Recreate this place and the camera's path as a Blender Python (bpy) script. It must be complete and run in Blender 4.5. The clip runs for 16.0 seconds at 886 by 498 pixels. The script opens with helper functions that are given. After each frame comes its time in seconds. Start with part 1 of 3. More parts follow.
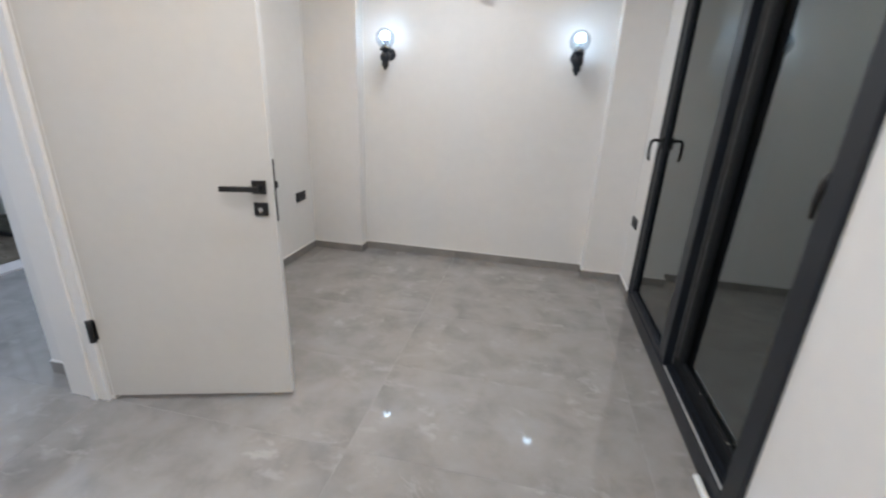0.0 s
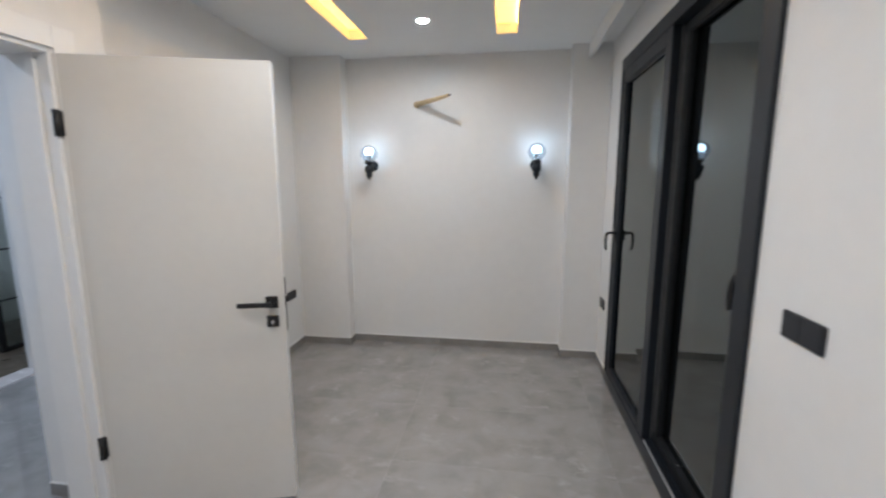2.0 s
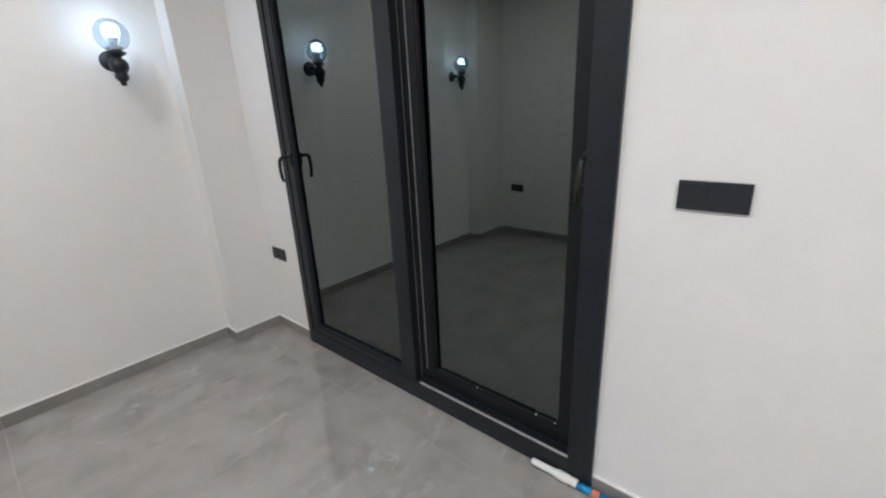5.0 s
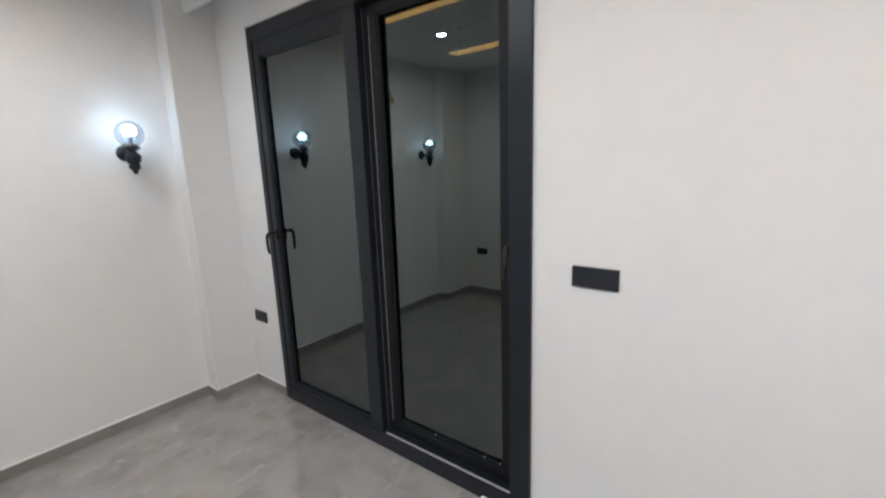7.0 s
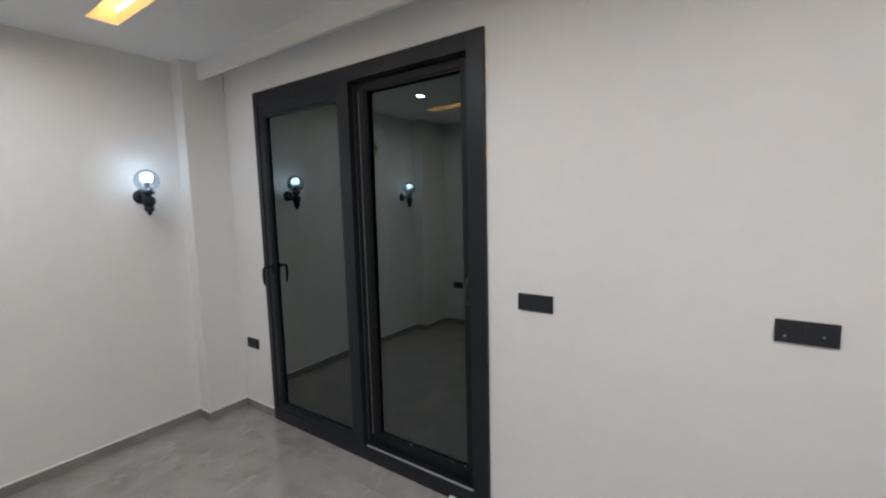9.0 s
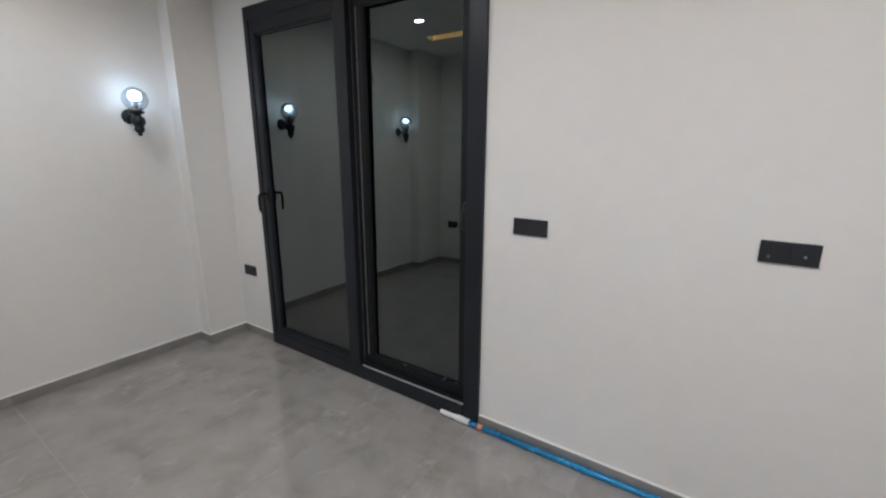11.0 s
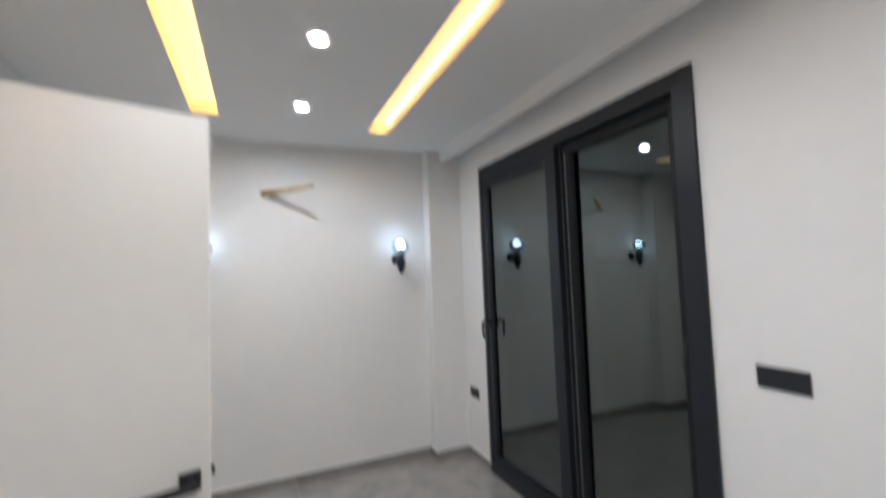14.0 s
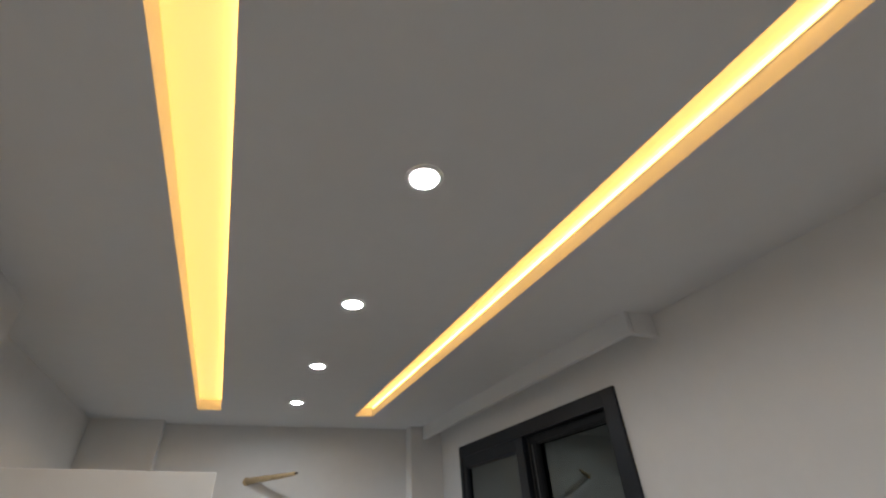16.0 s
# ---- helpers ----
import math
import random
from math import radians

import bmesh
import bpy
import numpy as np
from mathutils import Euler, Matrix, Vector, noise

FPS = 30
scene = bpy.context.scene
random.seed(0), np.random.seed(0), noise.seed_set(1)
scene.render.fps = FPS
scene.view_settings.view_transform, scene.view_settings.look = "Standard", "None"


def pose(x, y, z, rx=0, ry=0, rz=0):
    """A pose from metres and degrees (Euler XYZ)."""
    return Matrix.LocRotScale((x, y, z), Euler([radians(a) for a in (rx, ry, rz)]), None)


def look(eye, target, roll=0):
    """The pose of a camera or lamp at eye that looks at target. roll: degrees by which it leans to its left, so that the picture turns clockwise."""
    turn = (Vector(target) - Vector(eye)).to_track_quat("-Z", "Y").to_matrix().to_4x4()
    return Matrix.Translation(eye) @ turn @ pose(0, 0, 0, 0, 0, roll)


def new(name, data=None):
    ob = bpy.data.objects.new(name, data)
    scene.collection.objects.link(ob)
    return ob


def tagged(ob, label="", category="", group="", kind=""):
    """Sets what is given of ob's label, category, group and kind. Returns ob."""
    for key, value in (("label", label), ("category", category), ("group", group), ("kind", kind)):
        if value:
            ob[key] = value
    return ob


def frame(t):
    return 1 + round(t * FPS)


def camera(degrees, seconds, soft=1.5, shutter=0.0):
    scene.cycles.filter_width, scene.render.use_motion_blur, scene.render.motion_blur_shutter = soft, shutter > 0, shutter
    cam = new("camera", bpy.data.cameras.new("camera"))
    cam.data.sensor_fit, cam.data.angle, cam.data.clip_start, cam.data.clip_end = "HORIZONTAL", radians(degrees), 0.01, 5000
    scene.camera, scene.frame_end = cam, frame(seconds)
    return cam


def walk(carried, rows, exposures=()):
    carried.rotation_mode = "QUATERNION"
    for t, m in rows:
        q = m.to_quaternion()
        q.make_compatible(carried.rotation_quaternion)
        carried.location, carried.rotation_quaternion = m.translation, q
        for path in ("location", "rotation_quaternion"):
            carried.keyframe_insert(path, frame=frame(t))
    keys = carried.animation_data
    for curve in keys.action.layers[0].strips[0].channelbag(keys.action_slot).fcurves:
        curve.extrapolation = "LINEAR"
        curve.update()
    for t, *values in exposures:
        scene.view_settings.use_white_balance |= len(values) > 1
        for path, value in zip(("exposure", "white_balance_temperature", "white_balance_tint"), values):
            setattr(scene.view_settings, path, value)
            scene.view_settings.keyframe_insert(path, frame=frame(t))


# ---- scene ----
cam = camera(92.6, 16.0, soft=2.2, shutter=0.5)
PATH = [
    (0, (0.212, 0.557, 1.377), (-0.169, 2.402, 0.708), 2.4),
    (0.5, (0.307, 0.409, 1.389), (0.06, 2.29, 0.754), 0.9),
    (1, (0.236, 0.282, 1.482), (0.022, 2.211, 0.998), -1.1),
    (1.5, (0.263, 0.303, 1.558), (0.063, 2.269, 1.252), -0.1),
    (2, (0.196, 0.311, 1.552), (-0.101, 2.264, 1.24), -0.1),
    (2.5, (0.011, 0.489, 1.442), (-0.444, 2.389, 1.01), -0.5),
    (3, (-0.158, 0.723, 1.385), (-0.443, 2.609, 0.783), 0.6),
    (3.5, (-0.285, 0.919, 1.374), (0.188, 2.76, 0.753), -0.2),
    (4, (-0.292, 1.092, 1.389), (0.746, 2.667, 0.723), -0.6),
    (4.5, (-0.208, 1.307, 1.385), (1.074, 2.688, 0.713), -4.5),
    (4.7, (-0.233, 1.376, 1.391), (1.132, 2.672, 0.716), -4.2),
    (6.8, (-0.442, 1.132, 1.522), (1.105, 2.319, 1.075), -1.8),
    (7, (-0.491, 1.08, 1.566), (1.063, 2.278, 1.177), -2.0),
    (7.5, (-0.675, 0.946, 1.641), (0.896, 2.162, 1.411), -2.3),
    (8, (-0.798, 0.806, 1.692), (0.802, 2.004, 1.61), -1.6),
    (8.5, (-0.796, 0.781, 1.664), (0.821, 1.953, 1.549), -1.6),
    (9, (-0.786, 0.802, 1.62), (0.842, 1.942, 1.396), -1.4),
    (9.2, (-0.796, 0.8, 1.612), (0.828, 1.942, 1.372), -1.2),
    (11.3, (-0.83, 0.789, 1.488), (0.754, 1.898, 0.976), 0.2),
    (11.5, (-0.764, 0.768, 1.469), (0.76, 1.94, 0.917), -0.4),
    (12, (-0.578, 0.727, 1.405), (0.806, 2.032, 0.787), 1.4),
    (12.5, (-0.52, 0.688, 1.44), (0.797, 2.068, 0.84), 0.5),
    (13, (-0.522, 0.673, 1.48), (0.705, 2.164, 0.96), -0.9),
    (13.5, (-0.596, 0.697, 1.485), (0.45, 2.357, 1.1), -1.5),
    (13.8, (-0.612, 0.676, 1.511), (0.246, 2.475, 1.345), -2.2),
    (14, (-0.672, 0.638, 1.565), (0.128, 2.467, 1.68), -2.2),
    (14.5, (-0.822, 0.432, 1.747), (-0.101, 2.163, 2.441), -3.1),
    (15, (-0.889, 0.255, 1.8), (-0.2, 1.894, 2.717), -3.3),
    (15.5, (-0.84, 0.132, 1.829), (-0.117, 1.61, 2.965), -4.4),
    (16, (-0.76, 0.108, 1.827), (-0.028, 1.606, 2.932), -4.1),
]
EXPOSURES = ((0.0, 0.29, 6630, 12), (0.5, 0.23, 6630, 12), (1.0, 0.24, 6630, 12), (1.5, 0.07, 6630, 12), (2.0, 0.02, 6630, 12), (3.0, -0.03, 6630, 12),
             (3.5, 0.17, 6630, 12), (4.0, 0.36, 6630, 12), (7.5, 0.3, 6630, 12), (8.0, -0.03, 6720, 12), (9.0, -0.08, 6720, 12), (12.5, -0.08, 6630, 12),
             (13.5, -0.05, 6630, 12), (14.0, 0.1, 6530, 12), (14.5, -0.17, 6630, 12), (15.0, -0.8, 6700, 12), (15.5, -1.0, 6900, 12), (16.0, -0.9, 7000, 12))
walk(cam, [(t, look(eye, target, roll)) for t, eye, target, roll in PATH], EXPOSURES)

# ---- light: the lamps of the place itself ----
COOL = (0.80, 0.905, 1.0)
DOWN_POWER, BULB_POWER, TAPE_POWER, PANEL_POWER, HALL_POWER = 745.0, 15.0, 18.0, 2.2, 460.0
world = bpy.data.worlds.new("night")
scene.world = world
world.use_nodes = True
world.node_tree.nodes["Background"].inputs[0].default_value = (0.010, 0.012, 0.018, 1)
world.node_tree.nodes["Background"].inputs[1].default_value = 0.2

# ---- plan, in metres ----
EAST, NORTH, FRONT = 1.0, 4.175, 4.04          # window wall, lamp wall, face of the two corner piers
WEST, DOORWALL, STEP = -1.75, -1.59, 2.06      # far stretch of the west wall, door wall, corner between them
SOUTH, TOP = -1.7, 2.647
PIER_W, PIER_E = -1.28, 0.695
WIN_Y0, WIN_Y1, WIN_TOP = 1.79, 3.648, 2.405
SLOTS = ((-1.052, -0.898, 3.675), (0.090, 0.240, 3.715))
SLOT_Y0, SLOT_TOP = -1.22, 2.727
BATH = -3.66                                    # bathroom doorway line


# ---- mesh helpers ----
def quad_box(bm, x0, y0, z0, x1, y1, z1):
    v = [bm.verts.new((x, y, z)) for x in (x0, x1) for y in (y0, y1) for z in (z0, z1)]
    for a, b, c, d in ((0, 1, 3, 2), (4, 6, 7, 5), (0, 4, 5, 1), (2, 3, 7, 6), (0, 2, 6, 4), (1, 5, 7, 3)):
        bm.faces.new((v[a], v[b], v[c], v[d]))
    return v


def boxes(*spans, bevel=0.0):
    bm = bmesh.new()
    for s in spans:
        quad_box(bm, *s)
    bmesh.ops.recalc_face_normals(bm, faces=bm.faces)
    if bevel:
        bmesh.ops.bevel(bm, geom=list(bm.edges), offset=bevel, segments=2, affect="EDGES", profile=0.6)
    return bm


def lathe(profile, seg=28, closed=False):
    """Turn (radius, height) pairs round z."""
    bm = bmesh.new()
    rings = []
    for r, z in profile:
        if r < 1e-5:
            rings.append([bm.verts.new((0, 0, z))])
        else:
            rings.append([bm.verts.new((r * math.cos(2 * math.pi * i / seg), r * math.sin(2 * math.pi * i / seg), z)) for i in range(seg)])
    pairs = list(zip(rings, rings[1:])) + ([(rings[-1], rings[0])] if closed else [])
    for a, b in pairs:
        for i in range(seg):
            j = (i + 1) % seg
            if len(a) == 1 and len(b) == 1:
                continue
            if len(a) == 1:
                bm.faces.new((a[0], b[j], b[i]))
            elif len(b) == 1:
                bm.faces.new((a[i], a[j], b[0]))
            else:
                bm.faces.new((a[i], a[j], b[j], b[i]))
    bmesh.ops.recalc_face_normals(bm, faces=bm.faces)
    for f in bm.faces:
        f.smooth = True
    return bm


def tube(points, radius, seg=14, flat=1.0):
    """A round bar along points, its ends closed."""
    bm = bmesh.new()
    pts = [Vector(p) for p in points]
    rad = radius if isinstance(radius, (list, tuple)) else [radius] * len(pts)
    rings = []
    side = None
    for i, p in enumerate(pts):
        d = (pts[min(i + 1, len(pts) - 1)] - pts[max(i - 1, 0)]).normalized()
        ref = side if side is not None else (Vector((0, 0, 1)) if abs(d.z) < 0.9 else Vector((0, 1, 0)))
        u = (ref - d * ref.dot(d)).normalized()
        w = d.cross(u)
        side = u
        rings.append([bm.verts.new(p + u * rad[i] * math.cos(a) + w * rad[i] * flat * math.sin(a)) for a in [2 * math.pi * k / seg for k in range(seg)]])
    for a, b in zip(rings, rings[1:]):
        for i in range(seg):
            j = (i + 1) % seg
            bm.faces.new((a[i], a[j], b[j], b[i])).smooth = True
    bm.faces.new(rings[0][::-1])
    bm.faces.new(rings[-1])
    bmesh.ops.recalc_face_normals(bm, faces=bm.faces)
    return bm


def arc(centre, r, a0, a1, n, plane="xz"):
    out = []
    for i in range(n + 1):
        a = radians(a0 + (a1 - a0) * i / n)
        c, s = r * math.cos(a), r * math.sin(a)
        out.append((centre[0] + c, centre[1], centre[2] + s) if plane == "xz" else (centre[0] + c, centre[1] + s, centre[2]))
    return out


def mesh_of(name, bm, material):
    me = bpy.data.meshes.new(name)
    bm.to_mesh(me)
    bm.free()
    me.materials.append(material)
    return me


def part(name, bm, material, parent, label=""):
    ob = new(name, mesh_of(name, bm, material))
    ob.parent = parent
    if label:
        tagged(ob, label)
    return ob


def piece(name, bm, material, label, category, kind="structure", group=""):
    return tagged(new(name, mesh_of(name, bm, material)), label, category, group, kind)


def thing(name, label, category, group="", m=None, kind=""):
    ob = tagged(new(name), label, category, group, kind)
    ob.empty_display_size = 0.1
    if m is not None:
        ob.matrix_basis = m
    return ob


# ---- materials ----
def nodes_of(name):
    mat = bpy.data.materials.new(name)
    mat.use_nodes = True
    return mat, mat.node_tree, mat.node_tree.nodes["Principled BSDF"]


def ramp(tree, source, stops):
    n = tree.nodes.new("ShaderNodeValToRGB")
    while len(n.color_ramp.elements) < len(stops):
        n.color_ramp.elements.new(0.5)
    for e, (p, c) in zip(n.color_ramp.elements, stops):
        e.position, e.color = p, (*c, 1)
    tree.links.new(source, n.inputs[0])
    return n.outputs[0]


def noise_of(tree, scale, detail=4, rough=0.55, stretch=(1, 1, 1), distort=0.0, vector=None):
    mp = tree.nodes.new("ShaderNodeMapping")
    mp.inputs["Scale"].default_value = stretch
    if vector is None:
        vector = tree.nodes.new("ShaderNodeTexCoord").outputs["Object"]
    tree.links.new(vector, mp.inputs[0])
    n = tree.nodes.new("ShaderNodeTexNoise")
    n.inputs["Scale"].default_value, n.inputs["Detail"].default_value = scale, detail
    n.inputs["Roughness"].default_value, n.inputs["Distortion"].default_value = rough, distort
    tree.links.new(mp.outputs[0], n.inputs["Vector"])
    return n.outputs["Fac"]


def surface(name, low, high, roughness, scale, bump_scale=0, bump=0.0, metal=0.0, rough_var=0.06, coat=0.0, specular=0.5):
    """A surface whose tone and gloss wander a little at two scales."""
    mat, tree, b = nodes_of(name)
    big = noise_of(tree, scale, 3)
    small = noise_of(tree, scale * 11, 5)
    mx = tree.nodes.new("ShaderNodeMath")
    mx.operation = "MULTIPLY_ADD"
    mx.inputs[1].default_value = 0.35
    tree.links.new(small, mx.inputs[0])
    sc = tree.nodes.new("ShaderNodeMath")
    sc.operation = "MULTIPLY"
    sc.inputs[1].default_value = 0.65
    tree.links.new(big, sc.inputs[0])
    tree.links.new(sc.outputs[0], mx.inputs[2])
    tree.links.new(ramp(tree, mx.outputs[0], ((0.32, low), (0.68, high))), b.inputs["Base Color"])
    r = tree.nodes.new("ShaderNodeMapRange")
    r.inputs[1].default_value, r.inputs[2].default_value = 0.3, 0.7
    r.inputs[3].default_value, r.inputs[4].default_value = max(0.02, roughness - rough_var), min(1, roughness + rough_var)
    tree.links.new(mx.outputs[0], r.inputs[0])
    tree.links.new(r.outputs[0], b.inputs["Roughness"])
    b.inputs["Metallic"].default_value, b.inputs["Coat Weight"].default_value = metal, coat
    b.inputs["Specular IOR Level"].default_value = specular
    if bump:
        h = noise_of(tree, bump_scale, 4)
        bp = tree.nodes.new("ShaderNodeBump")
        bp.inputs["Strength"].default_value, bp.inputs["Distance"].default_value = bump, 0.002
        tree.links.new(h, bp.inputs["Height"])
        tree.links.new(bp.outputs[0], b.inputs["Normal"])
    return mat


def glow(name, colour, strength):
    mat, tree, b = nodes_of(name)
    b.inputs["Base Color"].default_value = (0.8, 0.8, 0.8, 1)
    b.inputs["Emission Color"].default_value = (*colour, 1)
    b.inputs["Emission Strength"].default_value = strength
    return mat


def glass_of(name, tint, ior, roughness=0.0):
    mat, tree, b = nodes_of(name)
    b.inputs["Base Color"].default_value = (*tint, 1)
    b.inputs["Transmission Weight"].default_value, b.inputs["IOR"].default_value = 1.0, ior
    b.inputs["Roughness"].default_value = roughness
    return mat


def stone_tile(name, dark, mid, light, vein, roughness):
    """Polished marble-look porcelain: clouds, soft blotches and thin pale veins; each tile is cut from another part of the slab."""
    mat, tree, b = nodes_of(name)
    info = tree.nodes.new("ShaderNodeObjectInfo")
    tc = tree.nodes.new("ShaderNodeNewGeometry")
    shift = tree.nodes.new("ShaderNodeVectorMath")
    shift.operation = "MULTIPLY_ADD"
    shift.inputs[0].default_value = (37.0, 53.0, 11.0)
    tree.links.new(info.outputs["Random"], shift.inputs[1])
    tree.links.new(tc.outputs["Position"], shift.inputs[2])
    place = shift.outputs[0]
    clouds = noise_of(tree, 4.6, 6, 0.58, (1, 1, 1), 0.25, place)
    base = ramp(tree, clouds, ((0.30, dark), (0.50, mid), (0.72, light)))
    veins = noise_of(tree, 2.6, 5, 0.6, (1.0, 1.3, 1.0), 0.5, place)
    v = ramp(tree, veins, ((0.488, (0, 0, 0)), (0.5, (0.6, 0.6, 0.6)), (0.518, (0, 0, 0))))
    fade = ramp(tree, noise_of(tree, 3.1, 3, 0.5, (1, 1, 1), 0.0, place), ((0.58, (0, 0, 0)), (0.74, (0.75, 0.75, 0.75))))
    mul = tree.nodes.new("ShaderNodeMath")
    mul.operation = "MULTIPLY"
    tree.links.new(v, mul.inputs[0])
    tree.links.new(fade, mul.inputs[1])
    fleck = ramp(tree, noise_of(tree, 11.0, 3, 0.5, (1.0, 1.5, 1.0), 0.4, place), ((0.54, (0, 0, 0)), (0.66, (1, 1, 1)), (0.80, (1, 1, 1))))
    where = ramp(tree, noise_of(tree, 4.2, 2, 0.5, (1, 1, 1), 0.3, place), ((0.50, (0, 0, 0)), (0.68, (0.42, 0.42, 0.42))))
    sum_up = tree.nodes.new("ShaderNodeMath")
    sum_up.operation = "MULTIPLY_ADD"
    tree.links.new(fleck, sum_up.inputs[0])
    tree.links.new(where, sum_up.inputs[1])
    tree.links.new(mul.outputs[0], sum_up.inputs[2])
    mix = tree.nodes.new("ShaderNodeMix")
    mix.data_type = "RGBA"
    mix.clamp_factor = True
    tree.links.new(sum_up.outputs[0], mix.inputs["Factor"])
    tree.links.new(base, mix.inputs["A"])
    mix.inputs["B"].default_value = (*vein, 1)
    tree.links.new(mix.outputs["Result"], b.inputs["Base Color"])
    r = tree.nodes.new("ShaderNodeMapRange")
    r.inputs[1].default_value, r.inputs[2].default_value = 0.3, 0.7
    r.inputs[3].default_value, r.inputs[4].default_value = roughness * 0.7, roughness * 1.5
    tree.links.new(noise_of(tree, 7, 4, 0.6, (1, 1, 1), 0.0, place), r.inputs[0])
    tree.links.new(r.outputs[0], b.inputs["Roughness"])
    b.inputs["Specular IOR Level"].default_value = 0.9
    return mat


PAINT = surface("wall_paint", (0.735, 0.727, 0.716), (0.785, 0.777, 0.766), 0.62, 1.3, 160, 0.10, specular=0.3)
CEIL = surface("ceiling_paint", (0.76, 0.76, 0.757), (0.80, 0.80, 0.797), 0.75, 1.1, 120, 0.08, specular=0.2)
LACQUER = surface("door_lacquer", (0.605, 0.588, 0.557), (0.645, 0.628, 0.597), 0.36, 2.0, 240, 0.03)
TRIM = surface("frame_lacquer", (0.77, 0.765, 0.75), (0.81, 0.80, 0.785), 0.4, 3.0, 240, 0.03)
TILE = stone_tile("grey_marble_porcelain", (0.240, 0.226, 0.218), (0.300, 0.283, 0.273), (0.340, 0.322, 0.312), (0.48, 0.460, 0.443), 0.010)
SKIRT = stone_tile("skirting_porcelain", (0.212, 0.200, 0.188), (0.25, 0.236, 0.223), (0.292, 0.277, 0.262), (0.34, 0.33, 0.315), 0.12)
GROUT = surface("grout", (0.34, 0.323, 0.31), (0.40, 0.38, 0.365), 0.85, 20)
CAULK = surface("white_caulk", (0.70, 0.69, 0.67), (0.78, 0.77, 0.75), 0.6, 30)
ANTHRACITE = surface("anthracite_aluminium", (0.0104, 0.0131, 0.0182), (0.0143, 0.0176, 0.0240), 0.37, 5, 400, 0.05, specular=0.32)
# darker copy of the anthracite: shade put into the colour of set-back profiles
ANTHRACITE_SHADED = surface("anthracite_painted_shade", (0.0070, 0.0080, 0.0098), (0.0100, 0.0112, 0.0132), 0.5, 5, specular=0.25)
SEAL = surface("brush_seal", (0.10, 0.10, 0.10), (0.20, 0.20, 0.20), 0.8, 60)
ALU = surface("bare_aluminium", (0.62, 0.62, 0.63), (0.74, 0.74, 0.75), 0.34, 40, metal=0.7)
BLACK = surface("satin_black", (0.010, 0.010, 0.011), (0.016, 0.016, 0.017), 0.42, 8, specular=0.4)
PLATE = surface("anthracite_switch_plastic", (0.016, 0.018, 0.024), (0.022, 0.024, 0.030), 0.36, 12, specular=0.4)
CHROME = surface("brushed_chrome", (0.55, 0.55, 0.56), (0.7, 0.7, 0.71), 0.22, 50, metal=1.0)
JACK_METAL = surface("dull_jack_metal", (0.22, 0.22, 0.23), (0.30, 0.30, 0.31), 0.4, 50, metal=0.9)
SLAT = surface("shutter_slat", (0.011, 0.013, 0.0128), (0.016, 0.0185, 0.018), 0.26, 6, specular=0.6)
HOSE = surface("beige_pipe_lagging", (0.44, 0.31, 0.17), (0.60, 0.46, 0.28), 0.7, 25, 90, 0.6)
BLUE = surface("blue_pole_enamel", (0.010, 0.24, 0.52), (0.014, 0.29, 0.60), 0.26, 5, metal=0.4, coat=0.4)
ORANGE = surface("orange_label", (0.55, 0.17, 0.11), (0.62, 0.26, 0.17), 0.5, 60)
WHITE_PLASTIC = surface("white_plastic", (0.72, 0.72, 0.70), (0.80, 0.80, 0.78), 0.4, 30)
CERAMIC = surface("white_ceramic", (0.78, 0.77, 0.75), (0.82, 0.81, 0.79), 0.12, 8)
CREAM = surface("cream_ceramic", (0.62, 0.54, 0.44), (0.68, 0.60, 0.50), 0.18, 8)
BROWN_TILE = stone_tile("brown_bathroom_tile", (0.08, 0.062, 0.045), (0.13, 0.10, 0.072), (0.19, 0.15, 0.11), (0.24, 0.20, 0.16), 0.35)
MARBLE = surface("pale_marble_sill", (0.62, 0.56, 0.54), (0.74, 0.69, 0.67), 0.25, 9)
PANE = glass_of("window_glass", (0.050, 0.062, 0.060), 2.2)
PANE.node_tree.nodes["Principled BSDF"].inputs["Specular Tint"].default_value = (0.88, 1.0, 1.0, 1)
GLOBE = glass_of("clear_lamp_glass", (0.76, 0.81, 0.86), 1.5)
LAMP_BLACK = surface("blue_black_cast_iron", (0.006, 0.010, 0.016), (0.012, 0.018, 0.027), 0.38, 30, 120, 0.2, specular=0.4)
SHOWER_GLASS = glass_of("shower_glass", (0.88, 0.95, 0.92), 1.45, 0.05)
LAMP_COOL = glow("cool_led_lens", COOL, DOWN_POWER)
BULB_GLOW = glow("led_bulb_diffuser", (0.58, 0.80, 1.0), BULB_POWER)
TAPE_GLOW = glow("warm_led_tape", (1.0, 0.57, 0.14), TAPE_POWER)
PANEL_GLOW = glow("warm_opal_diffuser", (1.0, 0.515, 0.105), PANEL_POWER)
HALL_GLOW = glow("hall_led_lens", (0.61, 0.77, 1.0), HALL_POWER)

# ---- walls ----
piece("wall_east", boxes((EAST, SOUTH - 0.2, -0.1, EAST + 0.2, WIN_Y0, TOP + 0.3), (EAST, WIN_Y1, -0.1, EAST + 0.2, NORTH + 0.2, TOP + 0.3),
                         (EAST, WIN_Y0, WIN_TOP, EAST + 0.2, WIN_Y1, TOP + 0.3)), PAINT, "off-white painted wall round the sliding glass door", "wall")
piece("wall_north", boxes((WEST - 0.3, NORTH, -0.1, EAST, NORTH + 0.2, TOP + 0.3)), PAINT, "off-white painted back wall with two lit sconces", "wall")
piece("pier_northwest", boxes((WEST, FRONT, -0.1, PIER_W, NORTH, TOP + 0.2), bevel=0.004), PAINT, "off-white plastered pier in the corner", "pier")
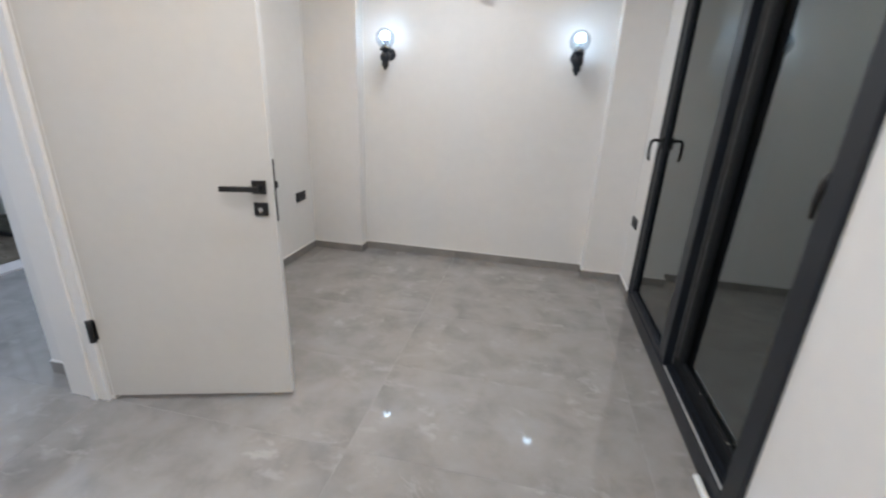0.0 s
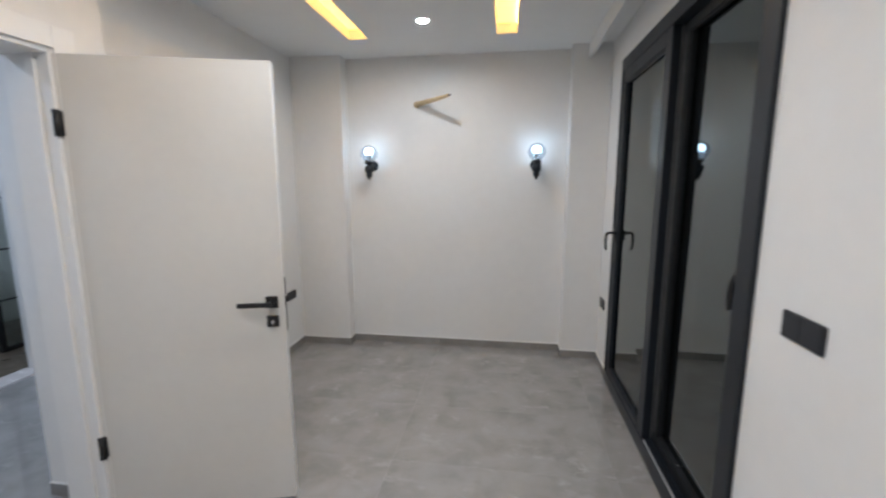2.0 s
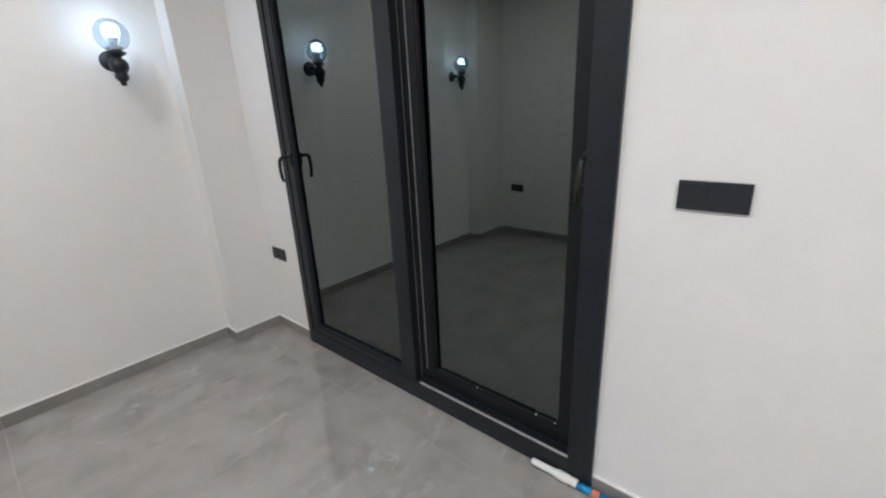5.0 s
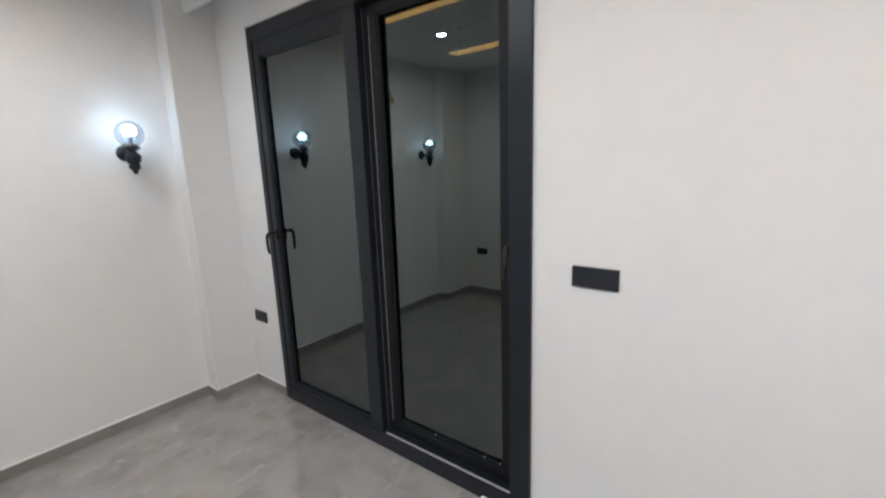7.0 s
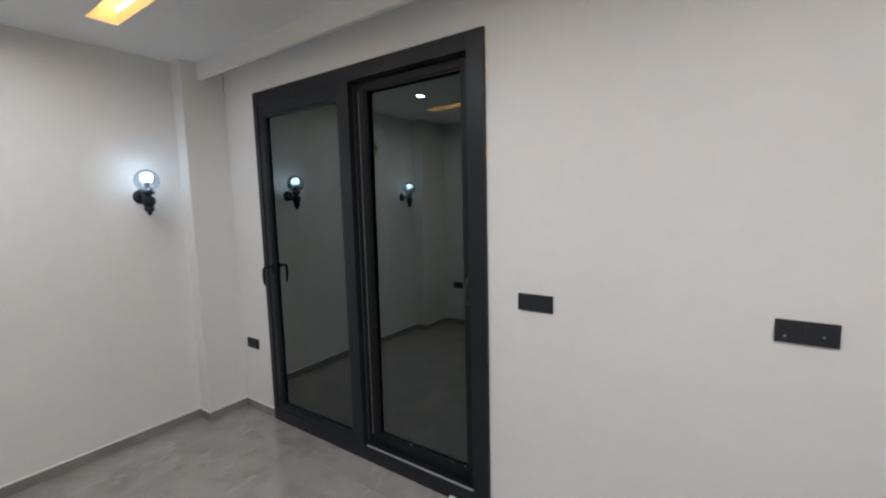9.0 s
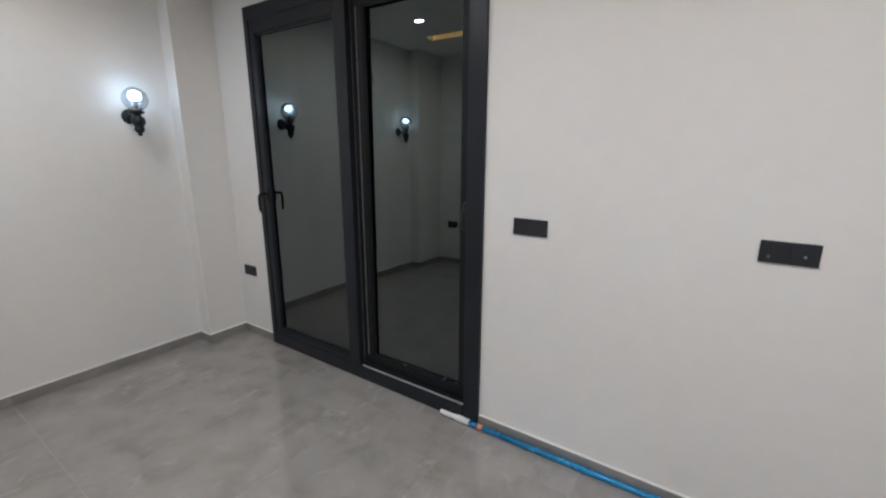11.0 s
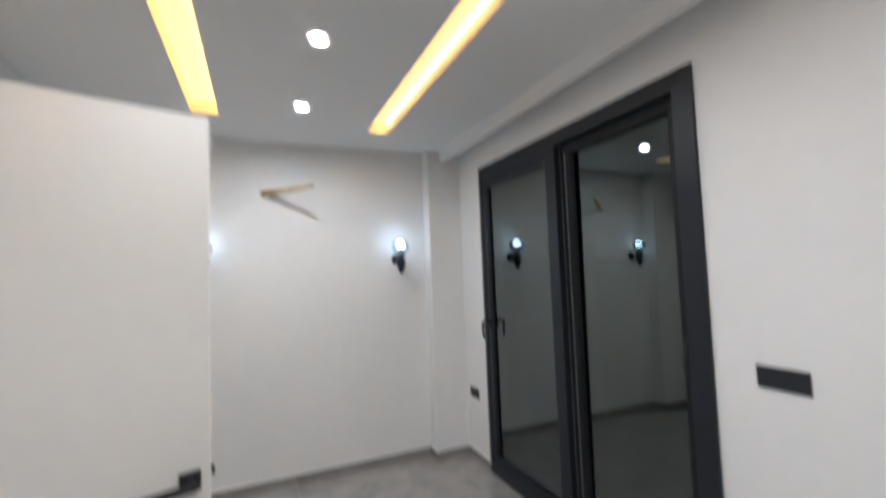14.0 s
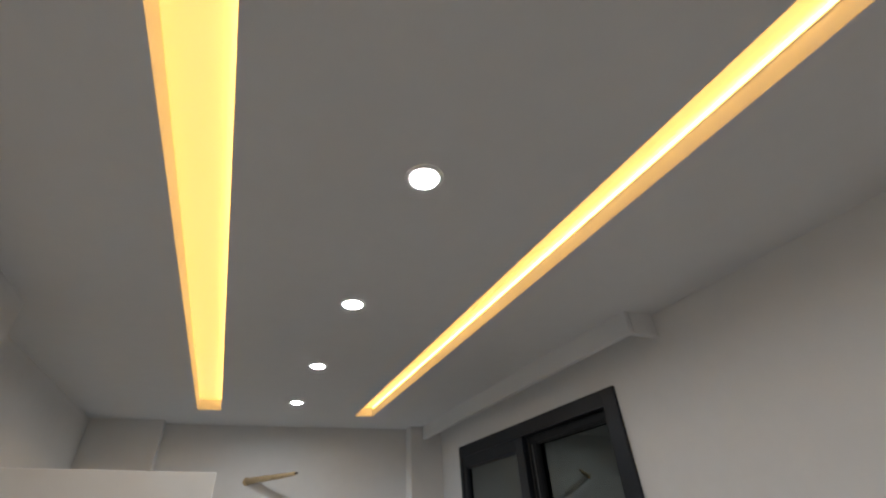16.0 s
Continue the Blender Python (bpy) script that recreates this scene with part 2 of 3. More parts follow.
piece("pier_northeast", boxes((PIER_E, FRONT, -0.1, EAST, NORTH, TOP + 0.2), bevel=0.004), PAINT, "off-white plastered pier in the corner", "pier")
piece("wall_west", boxes((-2.04, STEP, -0.1, WEST, NORTH, TOP + 0.3), (-2.04, 1.915, -0.1, -1.80, STEP, TOP + 0.3)), PAINT, "off-white painted side wall with a black socket", "wall")
DOOR_Y0, DOOR_Y1, DOOR_TOP = 0.955, 1.835, 2.085
piece("wall_door", boxes((-1.80, SOUTH - 0.2, -0.1, DOORWALL, DOOR_Y0, TOP + 0.3), (-1.80, DOOR_Y1, -0.1, DOORWALL, STEP, TOP + 0.3),
                         (-1.80, DOOR_Y0, DOOR_TOP, DOORWALL, DOOR_Y1, TOP + 0.3)), PAINT, "off-white painted wall with an open doorway", "wall")
piece("wall_south", boxes((DOORWALL, SOUTH - 0.2, -0.1, EAST, SOUTH, TOP + 0.3)), PAINT, "plain off-white end wall", "wall")
piece("ceiling_drop", boxes((0.814, 1.430, 2.535, 0.842, FRONT, TOP + 0.02), (0.8425, 1.430, 2.535, EAST, 1.458, TOP + 0.02), bevel=0.004), CEIL, "white boxed curtain pelmet above the glass door", "pelmet")

# hall and bathroom beyond the doorway
piece("wall_hall_far", boxes((BATH - 0.11, -0.9, -0.1, BATH, 2.30, TOP + 0.3), (BATH - 0.11, 3.12, -0.1, BATH, 5.2, TOP + 0.3),
                             (BATH - 0.11, 2.30, 1.97, BATH, 3.12, TOP + 0.3)), PAINT, "white hall wall with the bathroom doorway", "wall")
piece("wall_hall_south", boxes((BATH, -1.1, -0.1, -1.80, -0.9, TOP + 0.3)), PAINT, "plain white hall end wall", "wall")
piece("wall_hall_north", boxes((BATH, 5.0, -0.1, -2.04, 5.2, TOP + 0.3)), PAINT, "plain white hall end wall", "wall")
piece("wall_hall_east", boxes((-2.04, NORTH + 0.2, -0.1, -1.9, 5.0, TOP + 0.3)), PAINT, "plain white hall side wall", "wall")
piece("wall_bath", boxes((-5.6, 2.0, -0.1, -5.4, 4.5, TOP + 0.3), (-5.4, 2.0, -0.1, BATH - 0.11, 2.28, TOP + 0.3), (-5.4, 4.3, -0.1, BATH - 0.11, 4.5, TOP + 0.3)),
      CERAMIC, "pale glazed bathroom walls", "wall")
piece("ceiling_hall", boxes((-5.6, -1.1, TOP, -1.80, 1.915, TOP + 0.15), (-5.6, 1.915, TOP, -2.04, 5.2, TOP + 0.15)), CEIL, "white hall ceiling", "ceiling")
piece("floor_bath", boxes((-5.4, 2.28, -0.1, BATH - 0.11, 4.3, -0.004)), BROWN_TILE, "mottled brown bathroom floor", "floor")
piece("door_sill", boxes((BATH - 0.13, 2.30, -0.1, BATH + 0.06, 3.12, 0.012), bevel=0.003), MARBLE, "pale marble bathroom threshold", "threshold")

# ceiling with its two long light slots, in one mesh
xs = [DOORWALL - 0.2] + [v for s in SLOTS for v in s[:2]] + [EAST]
LAMP_X, LAMP_R, CUT = -0.410, 0.037, 0.0375
LAMPS = [3.370 - 0.820 * k for k in range(6)]
ends = [SOUTH] + [v for y in LAMPS[::-1] for v in (y - CUT, y + CUT)] + [NORTH]
middle = [(xs[2], SOUTH, TOP, LAMP_X - CUT, NORTH, TOP + 0.14), (LAMP_X + CUT, SOUTH, TOP, xs[3], NORTH, TOP + 0.14)]
middle += [(LAMP_X - CUT, ends[i], TOP, LAMP_X + CUT, ends[i + 1], TOP + 0.14) for i in range(0, len(ends), 2)]
bm = boxes((xs[0], SOUTH, TOP, xs[1], NORTH, TOP + 0.14), *middle, (xs[4], SOUTH, TOP, xs[5], NORTH, TOP + 0.14),
           *[(a, SOUTH, TOP, b, SLOT_Y0, TOP + 0.14) for a, b, y in SLOTS], *[(a, y, TOP, b, NORTH, TOP + 0.14) for a, b, y in SLOTS],
           *[(a, SLOT_Y0, SLOT_TOP, b, y, TOP + 0.14) for a, b, y in SLOTS])
piece("ceiling", bm, CEIL, "white plasterboard ceiling with two long recessed light slots", "ceiling")
for a, b, y in SLOTS:
    tape = thing("led_strip", "warm yellow LED strip glowing inside a ceiling slot", "LED strip", "strips in the ceiling slots", pose(b, SLOT_Y0, SLOT_TOP))
    part("carrier", boxes((-0.004, 0.02, -0.022, 0, y - SLOT_Y0 - 0.02, -0.008)), ALU, tape)
    part("tape", boxes((-0.007, 0.02, -0.019, -0.0041, y - SLOT_Y0 - 0.02, -0.009)), TAPE_GLOW, tape, "lit warm LED tape")
    part("diffuser", boxes((a - b + 0.002, 0.004, -0.006, -0.002, y - SLOT_Y0 - 0.004, -0.001)), PANEL_GLOW, tape, "opal diffuser glowing warm yellow")


def downlight(x, y, glow_mat, r=0.037, deep=0.0):
    d = thing("ceiling_downlight", "small round white recessed downlight, switched on", "downlight", "row of ceiling downlights", pose(x, y, TOP))
    part("trim_ring", lathe([(r, -0.001), (r + 0.002, -0.005), (r + 0.013, -0.004), (r + 0.017, 0.0), (r, 0.002)], 32, True), TRIM, d)
    part("lens", lathe([(0, deep - 0.004), (r - 0.002, deep - 0.004), (r, deep)], 32), glow_mat, d, "bright cool white lens")
    if deep:
        part("reflector", lathe([(r, 0.0021), (r - 0.0005, deep), (r + 0.0001, deep), (r + 0.0004, 0.0021)], 32, True), TRIM, d, "short white reflector cup")
    return d


for y in LAMPS:
    downlight(LAMP_X, y, LAMP_COOL, LAMP_R, 0.004)
downlight(-2.75, 1.0, HALL_GLOW, 0.06)
downlight(-2.75, 2.7, HALL_GLOW, 0.06)
downlight(-4.1, 3.0, HALL_GLOW, 0.05)

# ---- skirting: a run of tile with a white sealed top edge ----
SK, SKT = 0.066, 0.011


def skirting(spans):
    base = thing("baseboard", "grey marble-look tile skirting with a white sealed top edge", "skirting", kind="structure")
    for x0, y0, x1, y1 in spans:
        part("skirting_tile", boxes((x0, y0, 0.0005, x1, y1, SK), bevel=0.0015), SKIRT, base)
        part("sealed_edge", boxes((x0, y0, SK + 0.0002, x1, y1, SK + 0.005)), CAULK, base, "thin white sealant line")


G = 0.0004
skirting([(PIER_W + SKT, NORTH - SKT, -0.42 - G, NORTH), (-0.42 + G, NORTH - SKT, PIER_E - SKT, NORTH),
          (WEST + SKT, FRONT - SKT, PIER_W, FRONT), (PIER_W, FRONT - SKT, PIER_W + SKT, NORTH),
          (PIER_E, FRONT - SKT, EAST - SKT, FRONT), (PIER_E - SKT, FRONT - SKT, PIER_E, NORTH),
          (EAST - SKT, WIN_Y1 + 0.002, EAST, FRONT), (WEST, STEP, WEST + SKT, FRONT),
          (EAST - SKT, 0.61 + G, EAST, WIN_Y0 - 0.002), (EAST - SKT, -0.59 + G, EAST, 0.61 - G), (EAST - SKT, SOUTH, EAST, -0.59 - G),
          (DOORWALL, SOUTH, DOORWALL + SKT, 0.87), (DOORWALL, 1.915, DOORWALL + SKT, STEP), (-2.04, 1.915 - SKT, -1.862, 1.915)])

# ---- sliding glass door ----
slider = thing("window_1", "anthracite aluminium sliding glass door, closed, with a dark shutter behind", "sliding door", kind="structure")
FX = EAST - 0.018


def bars(x0, x1, y0, y1, z0, z1, left, right, low, high):
    """Four profile bars of one rectangle, butted end to end."""
    return ((x0, y0, z0, x1, y0 + right, z1), (x0, y1 - left, z0, x1, y1, z1), (x0, y0 + right, z0, x1, y1 - left, z0 + low), (x0, y0 + right, z1 - high, x1, y1 - left, z1))


for name, s in zip(("jamb", "jamb", "sill_profile", "head_profile"), bars(FX, EAST + 0.157, WIN_Y0, WIN_Y1, 0.0, WIN_TOP, 0.048, 0.095, 0.094, 0.085)):
    part(name, boxes(s, bevel=0.003), ANTHRACITE, slider)
sash1 = part("sash", boxes(*bars(FX + 0.006, FX + 0.05, 2.695, WIN_Y1 - 0.050, 0.062, WIN_TOP - 0.06, 0.056, 0.092, 0.068, 0.105), bevel=0.003), ANTHRACITE, slider, "front sliding sash")
part("glazing_bead", boxes(*bars(FX + 0.012, FX + 0.03, 2.7885, WIN_Y1 - 0.1075, 0.1315, WIN_TOP - 0.1665, 0.010, 0.010, 0.010, 0.010), bevel=0.002), ANTHRACITE, sash1)
part("pane", boxes((FX + 0.031, 2.790, 0.133, FX + 0.037, WIN_Y1 - 0.109, WIN_TOP - 0.168)), PANE, sash1, "dark reflecting glass").visible_shadow = False
# rear sash and bead: the shade of the recess is in their colour
sash2 = part("sash", boxes(*bars(FX + 0.058, FX + 0.10, WIN_Y0 + 0.096, 2.74, 0.095, WIN_TOP - 0.087, 0.125, 0.062, 0.062, 0.047), bevel=0.003), ANTHRACITE_SHADED, slider, "anthracite rear sash set back in its track, shade painted into its colour")
part("glazing_bead", boxes(*bars(FX + 0.064, FX + 0.082, WIN_Y0 + 0.1585, 2.6145, 0.1575, WIN_TOP - 0.1345, 0.010, 0.010, 0.010, 0.010), bevel=0.002), ANTHRACITE_SHADED, sash2)
rear_pane = boxes((FX + 0.0826, WIN_Y0 + 0.160, 0.159, FX + 0.0866, 2.613, WIN_TOP - 0.136))
for v in rear_pane.verts:                       # the unit leans back a little in its rebate
    v.co.x += 0.0046 * (v.co.z - 0.159)
part("pane", rear_pane, PANE, sash2, "dark reflecting glass").visible_shadow = False
part("brush_seal", boxes((FX + 0.0515, 2.697, 0.10, FX + 0.0565, 2.703, WIN_TOP - 0.09)), SEAL, sash1, "pale brush seal")
part("interlock", boxes((FX + 0.052, 2.706, 0.10, FX + 0.0575, 2.74, WIN_TOP - 0.09)), ANTHRACITE_SHADED, sash2)
part("stile_seal", boxes((FX + 0.054, 2.655, 0.16, FX + 0.0575, 2.660, WIN_TOP - 0.14)), SEAL, sash2, "pale brush seal")
part("track_rail", boxes((FX + 0.004, WIN_Y0 + 0.096, 0.0945, FX + 0.012, 2.668, 0.103), bevel=0.002), ALU, slider, "bare bright aluminium track edge")
part("track_rail", boxes((FX + 0.032, WIN_Y0 + 0.096, 0.0945, FX + 0.036, 2.668, 0.101)), ANTHRACITE_SHADED, slider)

# lever handle on the front sash: rose, neck and a drooping grip
hz, hy = 1.165, 3.558
handle = part("lever_handle", boxes((FX - 0.006, hy - 0.014, hz - 0.036, FX + 0.0055, hy + 0.014, hz + 0.036), bevel=0.003), BLACK, slider, "black lever handle turned down")
grip = [(FX - 0.006, hy, hz + 0.014), (FX - 0.03, hy, hz + 0.016)] + arc((FX - 0.038, hy, hz - 0.008), 0.025, 75, 180, 6) + [(FX - 0.065, hy, hz - 0.05), (FX - 0.062, hy, hz - 0.092), (FX - 0.056, hy, hz - 0.112)]
part("grip", tube(grip, [0.011, 0.010] + [0.0095] * 7 + [0.009, 0.0085, 0.007], 12), BLACK, handle)
# bow handle and lock on the jamb side of the rear sash
jy = WIN_Y0 + 0.110
bow = part("pull_handle", boxes((FX + 0.040, jy - 0.0125, 1.080, FX + 0.0575, jy + 0.0125, 1.250), bevel=0.003), BLACK, slider, "black curved pull handle with a chrome lock")
part("grip", tube([(FX + 0.042, jy, 1.228), (FX + 0.022, jy, 1.232), (FX + 0.008, jy, 1.222), (FX + 0.001, jy, 1.195), (FX - 0.002, jy + 0.003, 1.15), (FX + 0.002, jy + 0.006, 1.10)], [0.010, 0.010, 0.0105, 0.0105, 0.010, 0.007], 12), BLACK, bow)
part("lock_snib", tube([(FX + 0.042, jy - 0.006, 1.160), (FX + 0.012, jy - 0.009, 1.152)], 0.005, 10), CHROME, bow, "small chrome lock snib")

# roller shutter, let down outside the glass
shutter = thing("roller_shutter", "closed dark grey roller shutter outside the glass", "shutter", m=pose(EAST + 0.165, 0, 0))
slat_bm = bmesh.new()
n = 8
ring = [[slat_bm.verts.new((-0.0062 * math.sin(math.pi * i / n) - 0.001, y, 0.0543 * i / n)) for i in range(n + 1)] for y in (WIN_Y0 + 0.01, WIN_Y1 - 0.01)]
back = [[slat_bm.verts.new((0.006, y, 0.0543 * i / n)) for i in range(0, n + 1, n)] for y in (WIN_Y0 + 0.01, WIN_Y1 - 0.01)]
for i in range(n):
    slat_bm.faces.new((ring[0][i], ring[1][i], ring[1][i + 1], ring[0][i + 1])).smooth = True
slat_bm.faces.new((back[0][0], back[0][1], back[1][1], back[1][0]))
slat_bm.faces.new((ring[0][0], back[0][0], back[1][0], ring[1][0]))
slat_bm.faces.new((ring[0][n], ring[1][n], back[1][1], back[0][1]))
slat_bm.faces.new((*ring[0], back[0][1], back[0][0]))
slat_bm.faces.new((*ring[1][::-1], back[1][0], back[1][1]))
bmesh.ops.recalc_face_normals(slat_bm, faces=slat_bm.faces)
slat_mesh = mesh_of("slat", slat_bm, SLAT)
for k in range(44):
    s = new("slat", slat_mesh)
    s.parent, s.location = shutter, (0, 0, 0.002 + 0.0545 * k)
part("backing", boxes((0.012, WIN_Y0 + 0.005, 0.0, 0.03, WIN_Y1 - 0.005, WIN_TOP)), ANTHRACITE_SHADED, shutter)

# ---- room door, standing open ----
frame_ob = thing("door_1", "white lacquered door frame with flat casings", "door frame", kind="structure")
LIN = 0.03
for name, s in (("lining", (-1.803, DOOR_Y1 - LIN, 0.0, DOORWALL + 0.002, DOOR_Y1, DOOR_TOP)), ("lining", (-1.803, DOOR_Y0, 0.0, DOORWALL + 0.002, DOOR_Y0 + LIN, DOOR_TOP)),
                ("lining", (-1.803, DOOR_Y0 + LIN, DOOR_TOP - LIN, DOORWALL + 0.002, DOOR_Y1 - LIN, DOOR_TOP))):
    part(name, boxes(s, bevel=0.002), TRIM, frame_ob)
for x0, x1 in ((DOORWALL + 0.0025, DOORWALL + 0.016), (-1.818, -1.8035)):
    part("casing", boxes((x0, DOOR_Y1 - 0.012, 0.0, x1, DOOR_Y1 + 0.075, DOOR_TOP + 0.075), bevel=0.003), TRIM, frame_ob)
    part("casing", boxes((x0, DOOR_Y0 - 0.075, 0.0, x1, DOOR_Y0 + 0.012, DOOR_TOP + 0.075), bevel=0.003), TRIM, frame_ob)
    part("casing", boxes((x0, DOOR_Y0 + 0.0125, DOOR_TOP - 0.012, x1, DOOR_Y1 - 0.0125, DOOR_TOP + 0.075), bevel=0.003), TRIM, frame_ob)
part("door_stop", boxes((-1.68, DOOR_Y1 - LIN - 0.012, 0.0, -1.645, DOOR_Y1 - LIN - 0.0005, DOOR_TOP - LIN), bevel=0.002), TRIM, frame_ob)

LEAF_W, LEAF_T, LEAF_H = 0.817, 0.040, 2.032
leaf = thing("door_leaf", "white lacquered door leaf with fine horizontal grooves, standing wide open", "door", m=pose(-1.588, 1.820, 0.022, 0, 0, 16.8))
groove = [0.78, 1.195, 1.61]
edges = [0.0] + [v for g in groove for v in (g - 0.0016, g + 0.0016)] + [LEAF_H]
spans = [(0, 0.0012, 0, LEAF_W, LEAF_T, LEAF_H)]
gx0, gx1 = 0.15, 0.64
spans += [(0, 0, 0, gx0, 0.0012, LEAF_H), (gx1, 0, 0, LEAF_W, 0.0012, LEAF_H)] + [(gx0, 0, edges[i], gx1, 0.0012, edges[i + 1]) for i in range(0, len(edges), 2)]
panel = bmesh.new()
for s in spans:
    quad_box(panel, *s)
bmesh.ops.recalc_face_normals(panel, faces=panel.faces)
part("panel", panel, LACQUER, leaf)
part("lipping", boxes((LEAF_W + 0.0003, 0.001, 0.0, LEAF_W + 0.003, LEAF_T - 0.001, LEAF_H)), TRIM, leaf)
part("lipping", boxes((0.0, 0.001, LEAF_H + 0.0003, LEAF_W + 0.003, LEAF_T - 0.001, LEAF_H + 0.002)), TRIM, leaf)
lz = 0.992
hx = LEAF_W - 0.051
for side in (-1, 1):
    y0 = -0.0003 if side < 0 else LEAF_T + 0.0003
    d = side
    rose = boxes((hx - 0.027, min(y0, y0 + d * 0.010), lz - 0.027, hx + 0.027, max(y0, y0 + d * 0.010), lz + 0.027), bevel=0.002)
    r = part("handle_rose", rose, BLACK, leaf, "square satin black rose")
    part("neck", tube([(hx, y0 + d * 0.010, lz), (hx, y0 + d * 0.048, lz)], 0.010, 14), BLACK, r)
    part("lever", boxes((hx - 0.138, min(y0 + d * 0.040, y0 + d * 0.054), lz - 0.0115, hx + 0.012, max(y0 + d * 0.040, y0 + d * 0.054), lz + 0.0095), bevel=0.003), BLACK, r, "flat black lever")
    e = part("key_rose", boxes((hx - 0.027, min(y0, y0 + d * 0.010), lz - 0.116, hx + 0.027, max(y0, y0 + d * 0.010), lz - 0.062), bevel=0.002), BLACK, leaf, "square satin black lock rose")
    part("cylinder", tube([(hx, y0 + d * 0.010, lz - 0.09), (hx, y0 + d * 0.0135, lz - 0.09)], 0.0085, 16), CHROME, e, "chrome lock cylinder")
    part("keyway", boxes((hx - 0.004, min(y0 + d * 0.0136, y0 + d * 0.0155), lz - 0.104, hx + 0.004, max(y0 + d * 0.0136, y0 + d * 0.0155), lz - 0.090), bevel=0.001), CHROME, e)
lockplate = part("lock_plate", boxes((LEAF_W + 0.0032, 0.010, lz - 0.145, LEAF_W + 0.005, 0.030, lz + 0.110), bevel=0.0008), BLACK, leaf, "black latch plate on the door edge")
part("latch", boxes((LEAF_W + 0.005, 0.014, lz - 0.006, LEAF_W + 0.016, 0.026, lz + 0.022), bevel=0.003), BLACK, lockplate)
for z in (0.345, 1.765):
    h = part("hinge", tube([(-0.003, -0.0135, z - 0.052), (-0.003, -0.0135, z + 0.052)], 0.013, 14), BLACK, leaf, "black barrel hinge")
    part("hinge_flap", boxes((0.004, -0.003, z - 0.048, 0.014, -0.0004, z + 0.048), bevel=0.0008), BLACK, h)

# ---- wall sconces ----
def sconce(x):
    s = thing("wall_sconce", "black cast wall sconce, clear glass globe, lit bulb", "wall lamp", "pair of sconces on the back wall", pose(x, NORTH, 1.70))
    plate = lathe([(0, 0.014), (0.014, 0.014), (0.022, 0.011), (0.038, 0.009), (0.048, 0.004), (0.049, 0.0), (0, 0.0)], 28)
    bmesh.ops.transform(plate, matrix=pose(0, 0, 0, 90, 0, 0), verts=plate.verts)
    part("wall_plate", plate, LAMP_BLACK, s)
    ax = -0.120
    part("arm", tube([(0, -0.010, 0.0), (0, -0.03, 0.004), (0, -0.060, 0.0), (0, -0.088, -0.012), (0, ax, -0.022)], [0.016, 0.013, 0.012, 0.013, 0.016], 14), LAMP_BLACK, s)
    body = lathe([(0, -0.126), (0.010, -0.124), (0.014, -0.116), (0.012, -0.108), (0.020, -0.102), (0.029, -0.090), (0.030, -0.078), (0.025, -0.069), (0.031, -0.059), (0.039, -0.045),
                  (0.041, -0.027), (0.036, -0.010), (0.023, 0.000), (0.019, 0.008), (0.030, 0.014), (0.041, 0.020), (0.045, 0.028), (0.042, 0.031), (0, 0.031)], 28)
    bmesh.ops.translate(body, verts=body.verts, vec=(0, ax, 0))
    part("body", body, LAMP_BLACK, s, "black turned metal body with a finial")
    def at_axis(b):
        bmesh.ops.translate(b, verts=b.verts, vec=(0, ax, 0))
        return b
    r, cz = 0.074, 0.104
    out = [(r * math.sin(a), cz - r * math.cos(a)) for a in [radians(28 + 152 * i / 16) for i in range(17)]]
    ins = [((r - 0.0015) * math.sin(a), cz - (r - 0.0015) * math.cos(a)) for a in [radians(180 - 152 * i / 16) for i in range(17)]]
    globe = part("globe", at_axis(lathe(out[:-1] + [(0, cz + r), (0, cz + r - 0.0015)] + ins[1:], 32, True)), GLOBE, s, "clear glass globe")
    globe.visible_shadow = False
    bulb = part("bulb", at_axis(lathe([(0.0262, 0.0985), (0.0315, 0.107), (0.0350, 0.119), (0.0350, 0.132), (0.030, 0.145), (0.019, 0.154), (0, 0.158)], 24)), BULB_GLOW, s, "lit cool white bulb dome")
    part("bulb_base", at_axis(lathe([(0.012, 0.031), (0.013, 0.056), (0.018, 0.064), (0.023, 0.084), (0.026, 0.098), (0, 0.098)], 24)), CHROME, bulb, "silver bulb base")
    part("socket_cup", at_axis(lathe([(0.030, 0.0312), (0.034, 0.038), (0.036, 0.052), (0.0335, 0.052), (0.0315, 0.039), (0.0275, 0.0312)], 24, True)), CHROME, s, "bright metal cup")


for x in (-1.045, 0.432):
    sconce(x)

# ---- pipe stub left for an air conditioner ----
stub = thing("pipe_stub", "beige lagged pipe stub sticking out of the wall", "pipe", m=pose(-0.627, NORTH, 2.236))
part("lagging", tube([(0, 0.0, 0), (0.045, -0.035, 0.004), (0.085, -0.068, 0.006), (0.12, -0.096, 0.009), (0.165, -0.133, 0.011), (0.22, -0.178, 0.014), (0.275, -0.224, 0.018), (0.325, -0.266, 0.022)], [0.021, 0.024, 0.021, 0.023, 0.018, 0.019, 0.0155, 0.0135], 14), HOSE, stub)
part("copper_end", tube([(0.324, -0.265, 0.022), (0.340, -0.278, 0.023)], 0.008, 12), BLACK, stub, "dark cut end")
part("wall_hole", lathe([(0.0, 0.0005), (0.028, 0.0005), (0.030, 0.0), (0.0, 0.0)], 20), HOSE, stub).rotation_euler = (radians(90), 0, 0)


